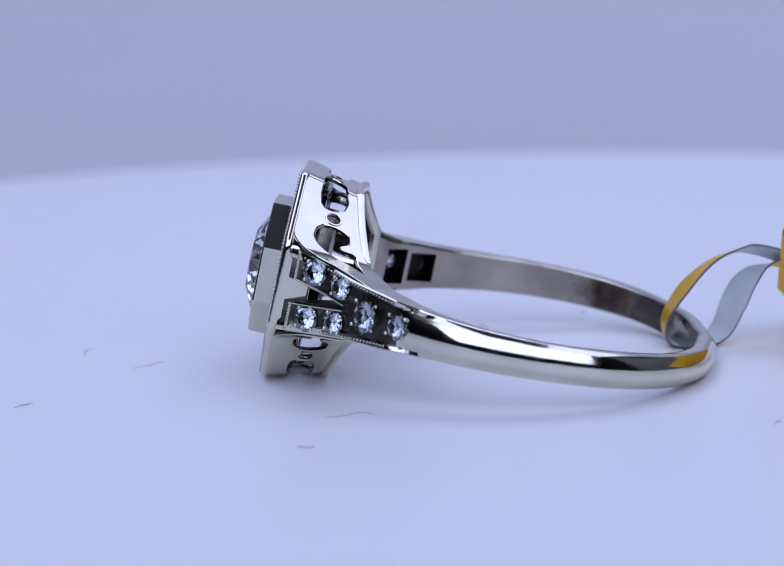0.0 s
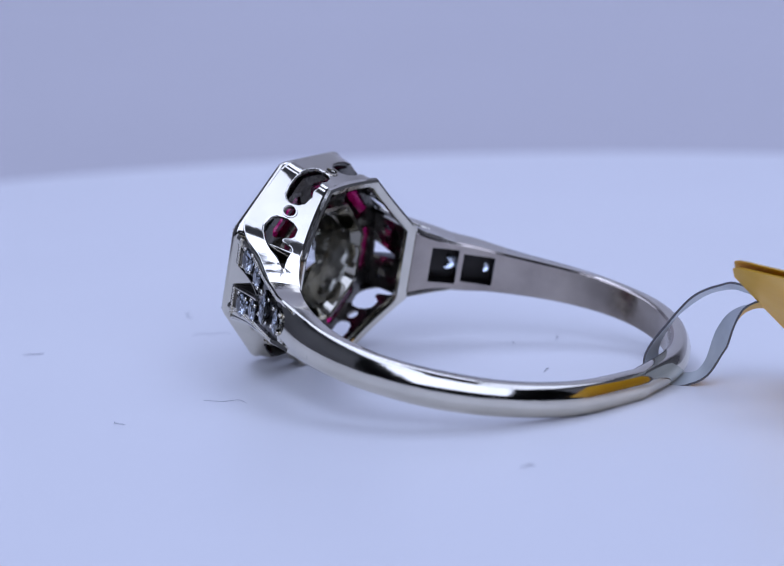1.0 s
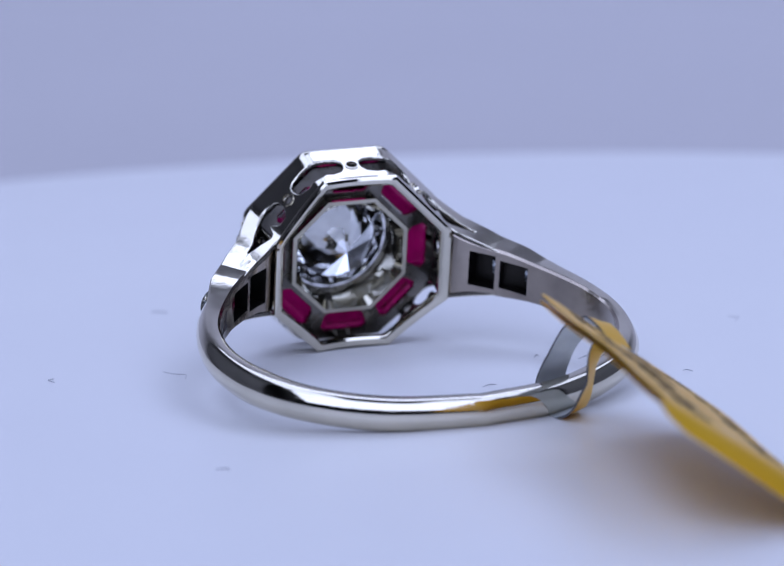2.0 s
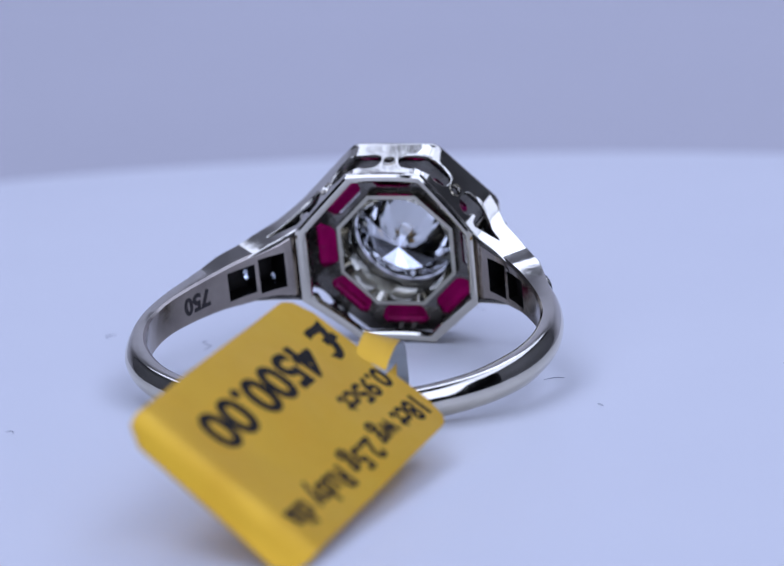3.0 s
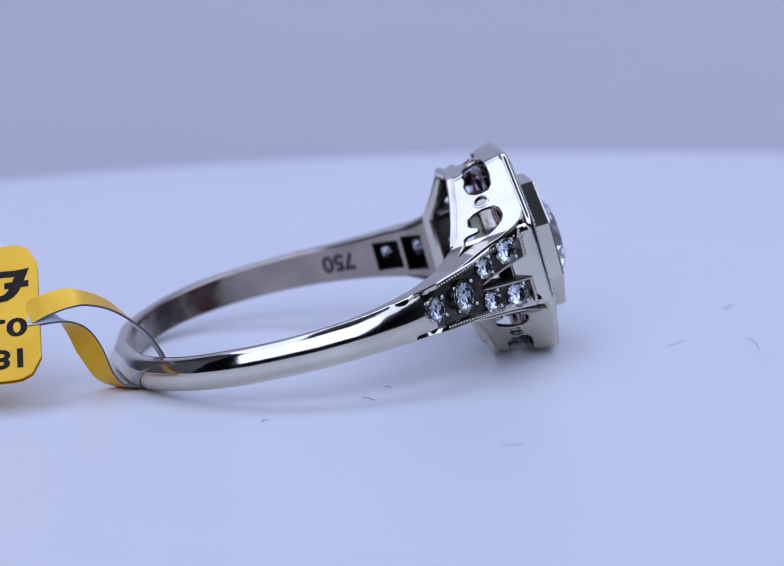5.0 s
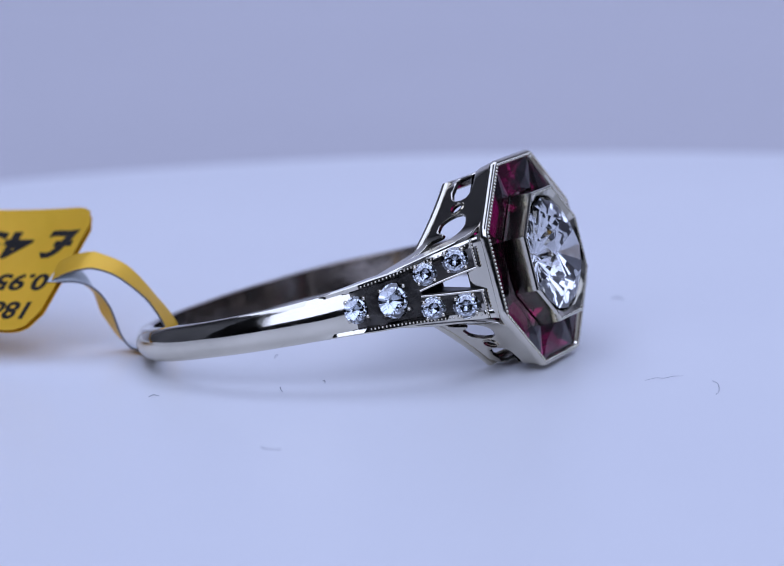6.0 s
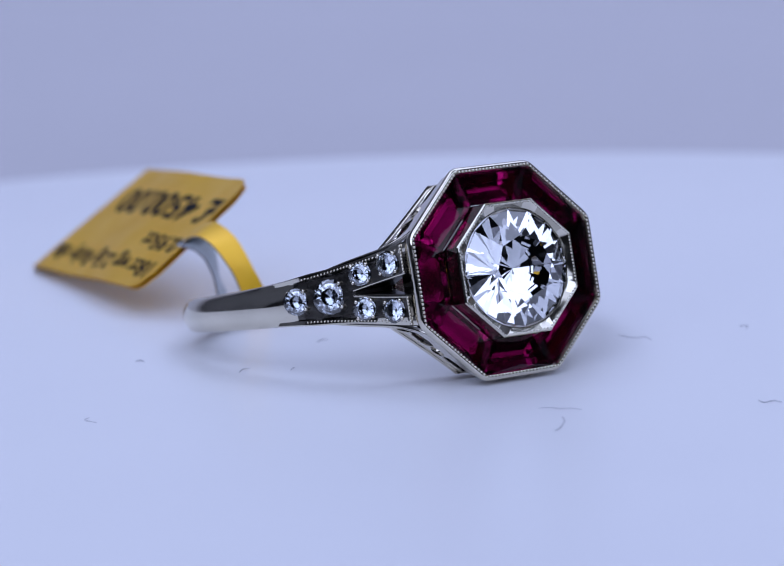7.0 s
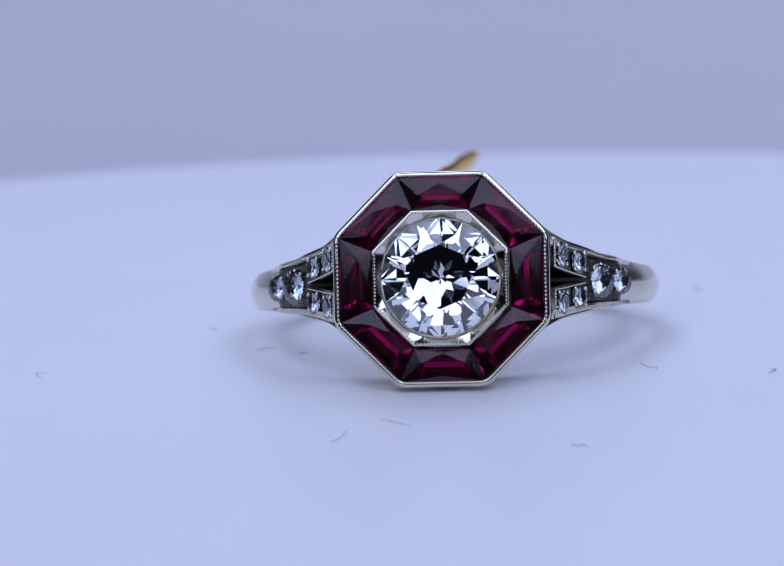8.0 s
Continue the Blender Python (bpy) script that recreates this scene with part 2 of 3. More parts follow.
def shank(ring):
    steps = 8
    o, i, w = (spline([(a, b, 0) for a, b in OUTER], steps), spline([(a, b, 0) for a, b in INNER], steps), spline([(a, 0, 0) for a in WIDTH], steps))
    yn = [-1, -0.95, -0.80, -0.73, -0.5, -0.25, 0, 0.25, 0.5, 0.73, 0.80, 0.95, 1]
    sections = []
    for k in range(len(o)):
        x = o[k].x
        s = k / steps
        fork = 1 - min(1, max(0, (s - 4.55) / 0.35))         # 1 on the set shoulder, 0 on the plain band
        edge = 1 - min(1, max(0, (s - 4.5) / 1.2))             # the edges round off more slowly
        across = (o[k] - i[k]).normalized()
        half, lift = w[k].x / 2 - 0.12 * min(1, max(0, (4.2 - s) / 1.4)), shank_lift(o[k].y)     # the gallery plates cover the sides
        waist = 0.97 - 0.10 * max(0, 1 - s / 1.5)
        sec = []
        for y in yn:
            dome = -0.42 * y * y if abs(y) < 1 else -0.5
            lip = -0.13 if abs(y) < 0.78 else (0.0 if abs(y) < 0.96 else -0.06)
            keep = edge if abs(y) > 0.9 else fork
            d = keep * lip + (1 - keep) * dome
            p = o[k] + across * d
            sec.append(Vector((p.x, y * half + lift, p.y)))
        for y in (1, 0.9, 0, -0.9, -1):
            p = i[k] + across * (0.12 if abs(y) == 1 else 0.0)
            sec.append(Vector((p.x, y * half * waist + lift, p.y)))
        sections.append(sec)
    left = [[Vector((-p.x, p.y, p.z)) for p in s] for s in sections[:-1]][::-1]
    bm = bmesh.new()
    vs = loft(bm, sections + left, True, True)
    m = len(yn)
    place_of = {v: (r, i) for r, row in enumerate(vs) for i, v in enumerate(row)}
    for f in bm.faces:
        idx = {place_of[v][1] for v in f.verts}
        row = min(place_of[v][0] for v in f.verts)
        row = min(row, 2 * (len(sections) - 1) - 1 - row)
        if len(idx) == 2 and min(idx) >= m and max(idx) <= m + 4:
            f.material_index = 1                      # the dull inside of the band, coloured darker than the outside
        elif len(idx) == 2 and min(idx) >= 2 and max(idx) <= m - 3 and row < 4.7 * steps:
            f.material_index = 2                      # the set channel between the milgrain edges, its crevice shade put into the colour
    band = part("shank", bm, WHITE_GOLD, ring, "polished white gold band with a split shoulder")
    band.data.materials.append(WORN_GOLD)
    band.data.materials.append(RECESS_SHADE_GOLD)
    cutters = []
    for sg in (1, -1):
        # the open triangle between the two rows of stones
        p, n = outer_at(5.05)
        q, n2 = outer_at(6.7)
        tri = [(p.x - 0.3, -0.60, p.z + 0.25), (q.x, -0.09, q.z), (q.x, 0.09, q.z), (p.x - 0.3, 0.60, p.z + 0.25)]
        hi = [Vector((sg * (a + 0.9), b, c)) for a, b, c in tri]
        lo = [Vector((sg * (a - 2.2), b, c + 0.25)) for a, b, c in tri]
        cutters.append(block(lo, hi))
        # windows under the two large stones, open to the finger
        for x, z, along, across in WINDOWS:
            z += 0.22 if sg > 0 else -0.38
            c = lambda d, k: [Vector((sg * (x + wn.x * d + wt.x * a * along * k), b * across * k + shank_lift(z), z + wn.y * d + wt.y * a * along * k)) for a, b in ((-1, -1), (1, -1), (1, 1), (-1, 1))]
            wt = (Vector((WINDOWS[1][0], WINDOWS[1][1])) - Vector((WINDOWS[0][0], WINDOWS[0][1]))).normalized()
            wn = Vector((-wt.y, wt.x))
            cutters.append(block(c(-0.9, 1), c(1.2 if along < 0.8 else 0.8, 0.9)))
        # pockets behind the tails of the gallery's piercings
        for e in (1, -1):
            tail = [(-0.2, 0.36), (0.9, 0.36), (2.5, 0.50), (2.6, 0.56), (2.2, 0.66), (1.2, 0.84), (-0.2, 0.92)]
            rows = [[], []]
            for sec, h in tail:
                a, b, half = shank_section(max(0.0, sec))
                p = a.lerp(b, h)
                if sec < 0:
                    p.x -= 0.45
                for row, depth in zip(rows, (half - 0.75, half + 0.6)):
                    row.append(Vector((sg * p.x, e * depth + shank_lift(p.y), p.y)))
            cutters.append(block(*rows))
        for x, y, rad in LARGE:
            p, n = outer_at(x)
            t = Vector((n.z, 0, -n.x))
            ang = [2 * math.pi * k / 16 for k in range(16)]
            r = lambda d, rad: [Vector((sg * (p.x + n.x * d + t.x * rad * math.cos(a)), y + rad * math.sin(a) + shank_lift(p.z), p.z + n.z * d + t.z * rad * math.cos(a))) for a in ang]
            cutters.append(block(r(-0.75, rad * 0.5), r(0.6, rad * 1.05)))
        # seats of the four small stones
        for x, y, rad in SMALL:
            p, n = outer_at(x)
            t = Vector((n.z, 0, -n.x))
            ang = [2 * math.pi * (k + 0.3) / 13 for k in range(13)]
            r = lambda d, rad: [Vector((sg * (p.x + n.x * d + t.x * rad * math.cos(a)), y + rad * math.sin(a), p.z + n.z * d + t.z * rad * math.cos(a))) for a in ang]
            cutters.append(block(r(-0.75, rad * 0.55), r(0.5, rad * 0.98)))
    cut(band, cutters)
    band.data.shade_smooth()
    band.data.set_sharp_from_angle(angle=radians(32))
    band.location = (SHANK_X * MM, 0, 0)
    # milgrain along the shoulders' edges and round the head of the band
    bm = bmesh.new()
    for sg in (1, -1):
        x = 5.2
        while x < 8.15:
            p, n = outer_at(x)
            s = min(range(len(o)), key=lambda k: abs(o[k].x - x) + (0 if k / steps < 6 else 99))
            half = w[s].x / 2
            for e in (-1, 1):
                bead(bm, (sg * p.x, e * half * 0.84 + shank_lift(p.z), p.z), 0.058)
            x += 0.10
    mil = part("shoulder_milgrain", bm, WHITE_GOLD, ring, "fine beaded edge", smooth=60)
    mil.location = band.location
    # thin rails along the open triangle, and a notched bar where each row meets the head
    def rail(name, sg, ends, wide, high):
        bm = bmesh.new()
        secs = []
        for i in range(9):
            f = i / 8
            x, y = (a + (b - a) * f for a, b in zip(*ends))
            p, n = outer_at(x)
            side = Vector((0, 1, 0)) if abs(ends[0][1] - ends[1][1]) < 0.8 else Vector((n.z, 0, -n.x))
            secs.append([p + Vector((0, y + shank_lift(p.z), 0)) + side * (wide * a) + n * (high * b) for a, b in ((-1, -3), (-1, 0.5), (-0.5, 1), (0.5, 1), (1, 0.5), (1, -3))])
            for q in secs[-1]:
                q.x = sg * q.x + SHANK_X
        loft(bm, secs, True, True)
        return part(name, bm, WHITE_GOLD, ring, smooth=40)

    for sg in (1, -1):
        for e in (1, -1):
            rail("fork_rail", sg, ((5.14, e * 0.56), (6.62, e * 0.13)), 0.045, 0.03)
            bar = rail("end_bar", sg, ((5.17, e * 0.52), (5.17, e * 1.9)), 0.07, 0.03)
            p, n = outer_at(5.17)
            bm = bmesh.new()
            for i in range(9):
                bead(bm, (sg * p.x + SHANK_X + sg * n.x * 0.04, e * (0.6 + 0.155 * i) + shank_lift(p.z), p.z + n.z * 0.04), 0.068)
            part("notching", bm, WHITE_GOLD, bar, smooth=60)
    # beads that hold the stones
    bm = bmesh.new()
    bead(bm, (0, 0, 0), 0.12)
    first = part("setting_grain", bm, WHITE_GOLD, ring, smooth=60)
    spots = []
    for sg in (1, -1):
        for x, y, r in SMALL + LARGE:
            p, n = outer_at(x)
            t = Vector((n.z, 0, -n.x))
            for a in (45, 135, 225, 315):
                c, s = math.cos(radians(a)) * r * 0.99, math.sin(radians(a)) * r * 0.99
                spots.append(Vector((sg * (p.x + t.x * c) + SHANK_X, y + s, p.z + t.z * c)))
    for k, spot in enumerate(spots):
        ob = first
        if k:
            ob = first.copy()
            scene.collection.objects.link(ob)
        ob.location = spot * MM


WINDOWS = [(5.66, -4.98, 0.74, 0.95), (6.88, -6.20, 0.84, 0.78)]   # x, z, half length, half width
SMALL = [(5.56, 1.10, 0.60), (6.36, 0.84, 0.55), (5.56, -1.10, 0.60), (6.36, -0.84, 0.55)]
LARGE = [(7.34, 0.0, 0.80), (8.34, 0.02, 0.62)]


def brilliant(r, table=0.56, crown=0.30, depth=0.86):
    """A round brilliant with its girdle at z = 0."""
    bm = bmesh.new()
    at = lambda rad, deg, z: bm.verts.new((r * rad * math.cos(radians(deg)), r * rad * math.sin(radians(deg)), r * z))
    for k in range(8):
        at(table, 45 * k, crown)
        at(0.795, 45 * k + 22.5, crown * 0.535)
        at(0.21, 45 * k + 22.5, -depth * 0.775)
    for k in range(16):
        at(1.0, 22.5 * k, 0.025)
        at(1.0, 22.5 * k, -0.025)
    at(0, 0, -depth)
    bmesh.ops.convex_hull(bm, input=bm.verts)
    bmesh.ops.dissolve_limit(bm, angle_limit=radians(0.6), verts=bm.verts, edges=bm.edges)
    return bm


def shoulder_stones(ring):
    for sg in (1, -1):
        for x, y, r in SMALL + LARGE:
            p, n = outer_at(x)
            lift = shank_lift(p.z) if y < 0.5 and y > -0.5 else 0
            place = Vector((sg * p.x + SHANK_X, y + lift, p.z)) + Vector((sg * n.x, 0, n.z)) * -0.02
            lean = Matrix.Rotation(radians(-20 if (x, y, r) in LARGE else 0), 3, "Y") @ n     # the large stones lean to their windows
            q = Vector((sg * lean.x, 0, lean.z)).to_track_quat("Z", "Y").to_matrix().to_4x4()
            ob = part("side_diamond", brilliant(r * 1.05, 0.5, 0.26), SIDE_DIAMOND, ring, "small round brilliant diamond")
            ob.matrix_basis = Matrix.Translation(place * MM) @ q


def rear_z(x):
    return -2.74 - 0.060 * x * x


def gallery_wall(ring, k):
    """One of eight pierced walls between the bezel and the rear rim."""
    ang = radians(45 * k)
    out, along = Vector((math.cos(ang), math.sin(ang), 0)), Vector((-math.sin(ang), math.cos(ang), 0))
    top_r, low_r, top_z = 5.05, 4.44, -0.24

    shoulder = {1: -1, 3: 1, 5: -1, 7: 1}.get(k, 0)     # the end that runs on along the band
    sx, sy = math.copysign(1, out.x), math.copysign(1, out.y)

    def place(s, h, inset):
        """s: -1..1 along the wall, and on to 2.3 along the shoulder; h: 0..1 down it."""
        u = s * shoulder
        if not shoulder or u < 0.62:
            return on_wall(s, h, inset)
        if u > 1.45:
            return on_band(u, h, inset)
        t = (u - 0.62) / 0.83
        a, b = on_wall(0.62 * shoulder, h, inset), on_band(1.45, h, inset)
        c = on_band(1.0, h, inset).lerp(on_wall(shoulder, h, inset), 0.5)
        return a.lerp(c, t).lerp(c.lerp(b, t), t)

    def on_band(u, h, inset):
        sec = (u - 1) * 4
        a, b, half = shank_section(sec)
        p = a.lerp(b, 0.04 + 0.95 * h)
        sink = 0.20 * max(0.0, (u - 1.6) / 0.43) ** 2
        return Vector((sx * p.x + SHANK_X, sy * (half * (1 - 0.03 * h) + 0.03 - sink - inset) + shank_lift(p.y), p.y))

    def on_wall(s, h, inset):
        r = top_r + (low_r - top_r) * h - inset
        half = (top_r + (low_r - top_r) * h) * math.tan(radians(22.5)) * (1 - inset / 5)
        p = out * r + along * (half * s)
        bend = max(0.0, (abs(s) - 0.76) / 0.24) if s * shoulder <= 0 else 0.0
        corner = ang + math.copysign(radians(22.5), s)
        p -= Vector((math.cos(corner), math.sin(corner), 0)) * (0.12 * bend * bend)
        low = rear_z((out * low_r + along * (low_r * 0.4142 * s)).x)
        p.z = top_z + (low - top_z) * h
        return p

    def rounded(pts, r=0.22):
        res = []
        n = len(pts)
        for i in range(n):
            a, b, c = Vector(pts[i - 1]), Vector(pts[i]), Vector(pts[(i + 1) % n])
            p, q = b.lerp(a, r), b.lerp(c, r)
            for j in range(4):
                t = j / 3
                v = p.lerp(b, t).lerp(b.lerp(q, t), t)
                res.append((v.x, v.y))
        return res

    # the long piercings run on round a corner into the next wall, except beside the shoulders
    wraps = {sg: k % 4 != 0 and (k + sg) % 4 != 0 for sg in (1, -1)}
    notch = [(1, 0.36), (0.86, 0.34), (0.62, 0.335), (0.36, 0.36), (0.25, 0.42), (0.225, 0.52), (0.26, 0.63), (0.36, 0.72), (0.60, 0.77), (0.78, 0.75), (0.90, 0.77), (1, 0.79)]
    edge = {sg: notch if wraps[sg] else [(1, i / 4) for i in range(5)] for sg in (1, -1)}
    if wraps[1] or wraps[-1]:
        edge = {sg: [(1, 0), (1, 0.18)] + notch + [(1, 0.9), (1, 1)] if wraps[sg] else edge[sg] for sg in edge}
    ends = [-0.95, -0.9, -0.84, -0.78] + [-0.6 + 0.2 * i for i in range(7)] + [0.78, 0.84, 0.9, 0.95]
    on = [1.0 + 0.08 * i for i in range(13)] if shoulder else []
    fore, aft = [on if shoulder == sg else [] for sg in (1, -1)]
    if shoulder:
        edge[shoulder] = [(2.03, i / 4) for i in range(5)]
    border = [(-a, 0) for a in aft[::-1]] + [(a, 0) for a in ends] + [(a, 0) for a in fore] + edge[1]
    border += [(a, 1) for a in fore[::-1]] + [(-a, 1) for a in ends] + [(-a, 1) for a in aft] + [(-a, b) for a, b in edge[-1][::-1]]
    holes = [[(0.135 * math.cos(2 * math.pi * i / 18), 0.56 + 0.10 * math.sin(2 * math.pi * i / 18)) for i in range(18)]]
    slot = [(0.22, 0.52), (0.25, 0.38), (0.38, 0.31), (0.62, 0.31), (0.80, 0.42), (0.89, 0.58), (0.96, 0.90), (0.91, 0.95), (0.80, 0.83), (0.64, 0.80), (0.38, 0.78), (0.26, 0.68)]
    if shoulder:           # a waist, then a tail that tapers into the band
        slot = [(0.22, 0.55), (0.25, 0.42), (0.36, 0.34), (0.56, 0.31), (0.80, 0.34), (1.05, 0.39), (1.32, 0.445), (1.62, 0.52), (1.63, 0.57), (1.46, 0.67), (1.26, 0.77), (1.05, 0.83), (0.93, 0.79), (0.86, 0.63), (0.74, 0.64), (0.60, 0.78), (0.36, 0.78), (0.26, 0.68)]
    if k % 4 == 0:         # behind the shoulders: a window and two stone seats
        holes = [rounded([(-0.28, 0.36), (0.28, 0.36), (0.28, 0.78), (-0.28, 0.78)])]
        slot = [(0.62 + 0.17 * math.cos(2 * math.pi * i / 16), 0.56 + 0.10 * math.sin(2 * math.pi * i / 16)) for i in range(16)]
    for sg in (1, -1):
        if not wraps[sg]:
            holes.append([(sg * a, b) for a, b in slot] if k % 4 == 0 else rounded([(sg * a, b) for a, b in slot]))
    # a closed shell in flat coordinates (along, down, depth) with rounded lips, then bent into place
    bm = bmesh.new()
    wide, tall, thick = 2.0, 2.7, 0.22                   # millimetres to one unit along and down, and the plate's thickness

    def lip(pts, d, depth):
        area = sum(a[0] * b[1] - b[0] * a[1] for a, b in zip(pts, pts[1:] + pts[:1]))
        sgn = (1 if area > 0 else -1) * (1 if pts is border else -1)
        res = []
        for a, b, c in zip(pts[-1:] + pts[:-1], pts, pts[1:] + pts[:1]):
            e, f = Vector(((b[0] - a[0]) * wide, (b[1] - a[1]) * tall)), Vector(((c[0] - b[0]) * wide, (c[1] - b[1]) * tall))
            n = Vector((-e.y, e.x)).normalized() + Vector((-f.y, f.x)).normalized()
            n *= sgn * d / max(0.6, n.length_squared / 2) if n.length > 1e-6 else 0
            if pts is border and abs(abs(b[0]) - 1) < 1e-6 and b[0] * shoulder < 0.5 and depth < thick:
                n.x, depth_here = n.x * 0.08, depth * 0.08        # hardly a lip where two walls meet
            else:
                depth_here = depth
            res.append(bm.verts.new((b[0] + n.x / wide, b[1] + n.y / tall, depth_here)))
        return res

    rims = ([], [])
    for pts in [border] + holes:
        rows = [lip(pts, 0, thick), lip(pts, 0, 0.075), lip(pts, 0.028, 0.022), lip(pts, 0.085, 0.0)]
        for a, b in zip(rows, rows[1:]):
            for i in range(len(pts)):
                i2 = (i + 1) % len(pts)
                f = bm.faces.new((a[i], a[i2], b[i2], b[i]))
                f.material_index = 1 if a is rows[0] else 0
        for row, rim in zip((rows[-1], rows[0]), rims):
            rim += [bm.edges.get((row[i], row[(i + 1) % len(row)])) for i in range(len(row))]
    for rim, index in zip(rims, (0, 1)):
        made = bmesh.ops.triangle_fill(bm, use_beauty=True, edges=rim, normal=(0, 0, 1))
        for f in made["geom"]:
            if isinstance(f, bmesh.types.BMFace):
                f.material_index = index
    planes = [((0, b / 5, 0), (0, 1, 0)) for b in range(1, 5)]
    if shoulder:
        planes += [((shoulder * (0.62 + 0.085 * i), 0, 0), (1, 0, 0)) for i in range(18)]
    for co, no in planes:
        bmesh.ops.bisect_plane(bm, geom=bm.verts[:] + bm.edges[:] + bm.faces[:], plane_co=co, plane_no=no, dist=1e-5)
    flat = [v.co.copy() for v in bm.verts]
    for v in bm.verts:
        v.co = place(*v.co)
    bmesh.ops.recalc_face_normals(bm, faces=bm.faces)
    wall = part("gallery_wall", bm, WHITE_GOLD, ring, "pierced polished gallery plate", smooth=42)
    # plate backs are coloured dark for the shade inside the head
    wall.data.materials.append(RECESS_SHADE_GOLD)
    # the polished face keeps the true normals of its surface up to the lips
    true = {}
    for i, v in enumerate(flat):
        if v.z < 1e-6:
            ds, dh = place(v.x + 0.01, v.y, 0) - place(v.x - 0.01, v.y, 0), place(v.x, v.y + 0.01, 0) - place(v.x, v.y - 0.01, 0)
            n = ds.cross(dh).normalized()
            true[i] = n if n.dot(out) > 0 else -n
    wall.data.normals_split_custom_set([true.get(lp.vertex_index, (0, 0, 0)) for lp in wall.data.loops])
    # the rounded post where this wall meets the next
    if k % 4 and (k + 1) % 4:
        bm = bmesh.new()
        for h0, h1 in (((0.02, 0.34), (0.80, 1.0)) if wraps[1] else ((0.02, 1.0),)):
            hi, lo = place(1, h0, 0.12), place(1, h1, 0.12)
            axis = (lo - hi).normalized()
            side = axis.orthogonal().normalized()
            up = axis.cross(side)
            loft(bm, [[c + (side * math.cos(2 * math.pi * i / 12) + up * math.sin(2 * math.pi * i / 12)) * 0.11 for i in range(12)] for c in (hi, lo)], True, True)
        part("corner_post", bm, WHITE_GOLD, ring, smooth=50)
    if k % 4 == 0:
        return
    # a raised collar round the little round piercing
    bm = bmesh.new()
    rings = []
    for i in range(20):
        a = 2 * math.pi * i / 20
        sec = []
        for rad, inset in ((0.140, 0.10), (0.145, -0.05), (0.175, -0.05), (0.185, 0.10)):
            sec.append(place(rad * math.cos(a), 0.56 + rad * 0.74 * math.sin(a), inset))
        rings.append(sec)
    ring_loft(bm, rings)
    part("piercing_collar", bm, WHITE_GOLD, wall, smooth=50)


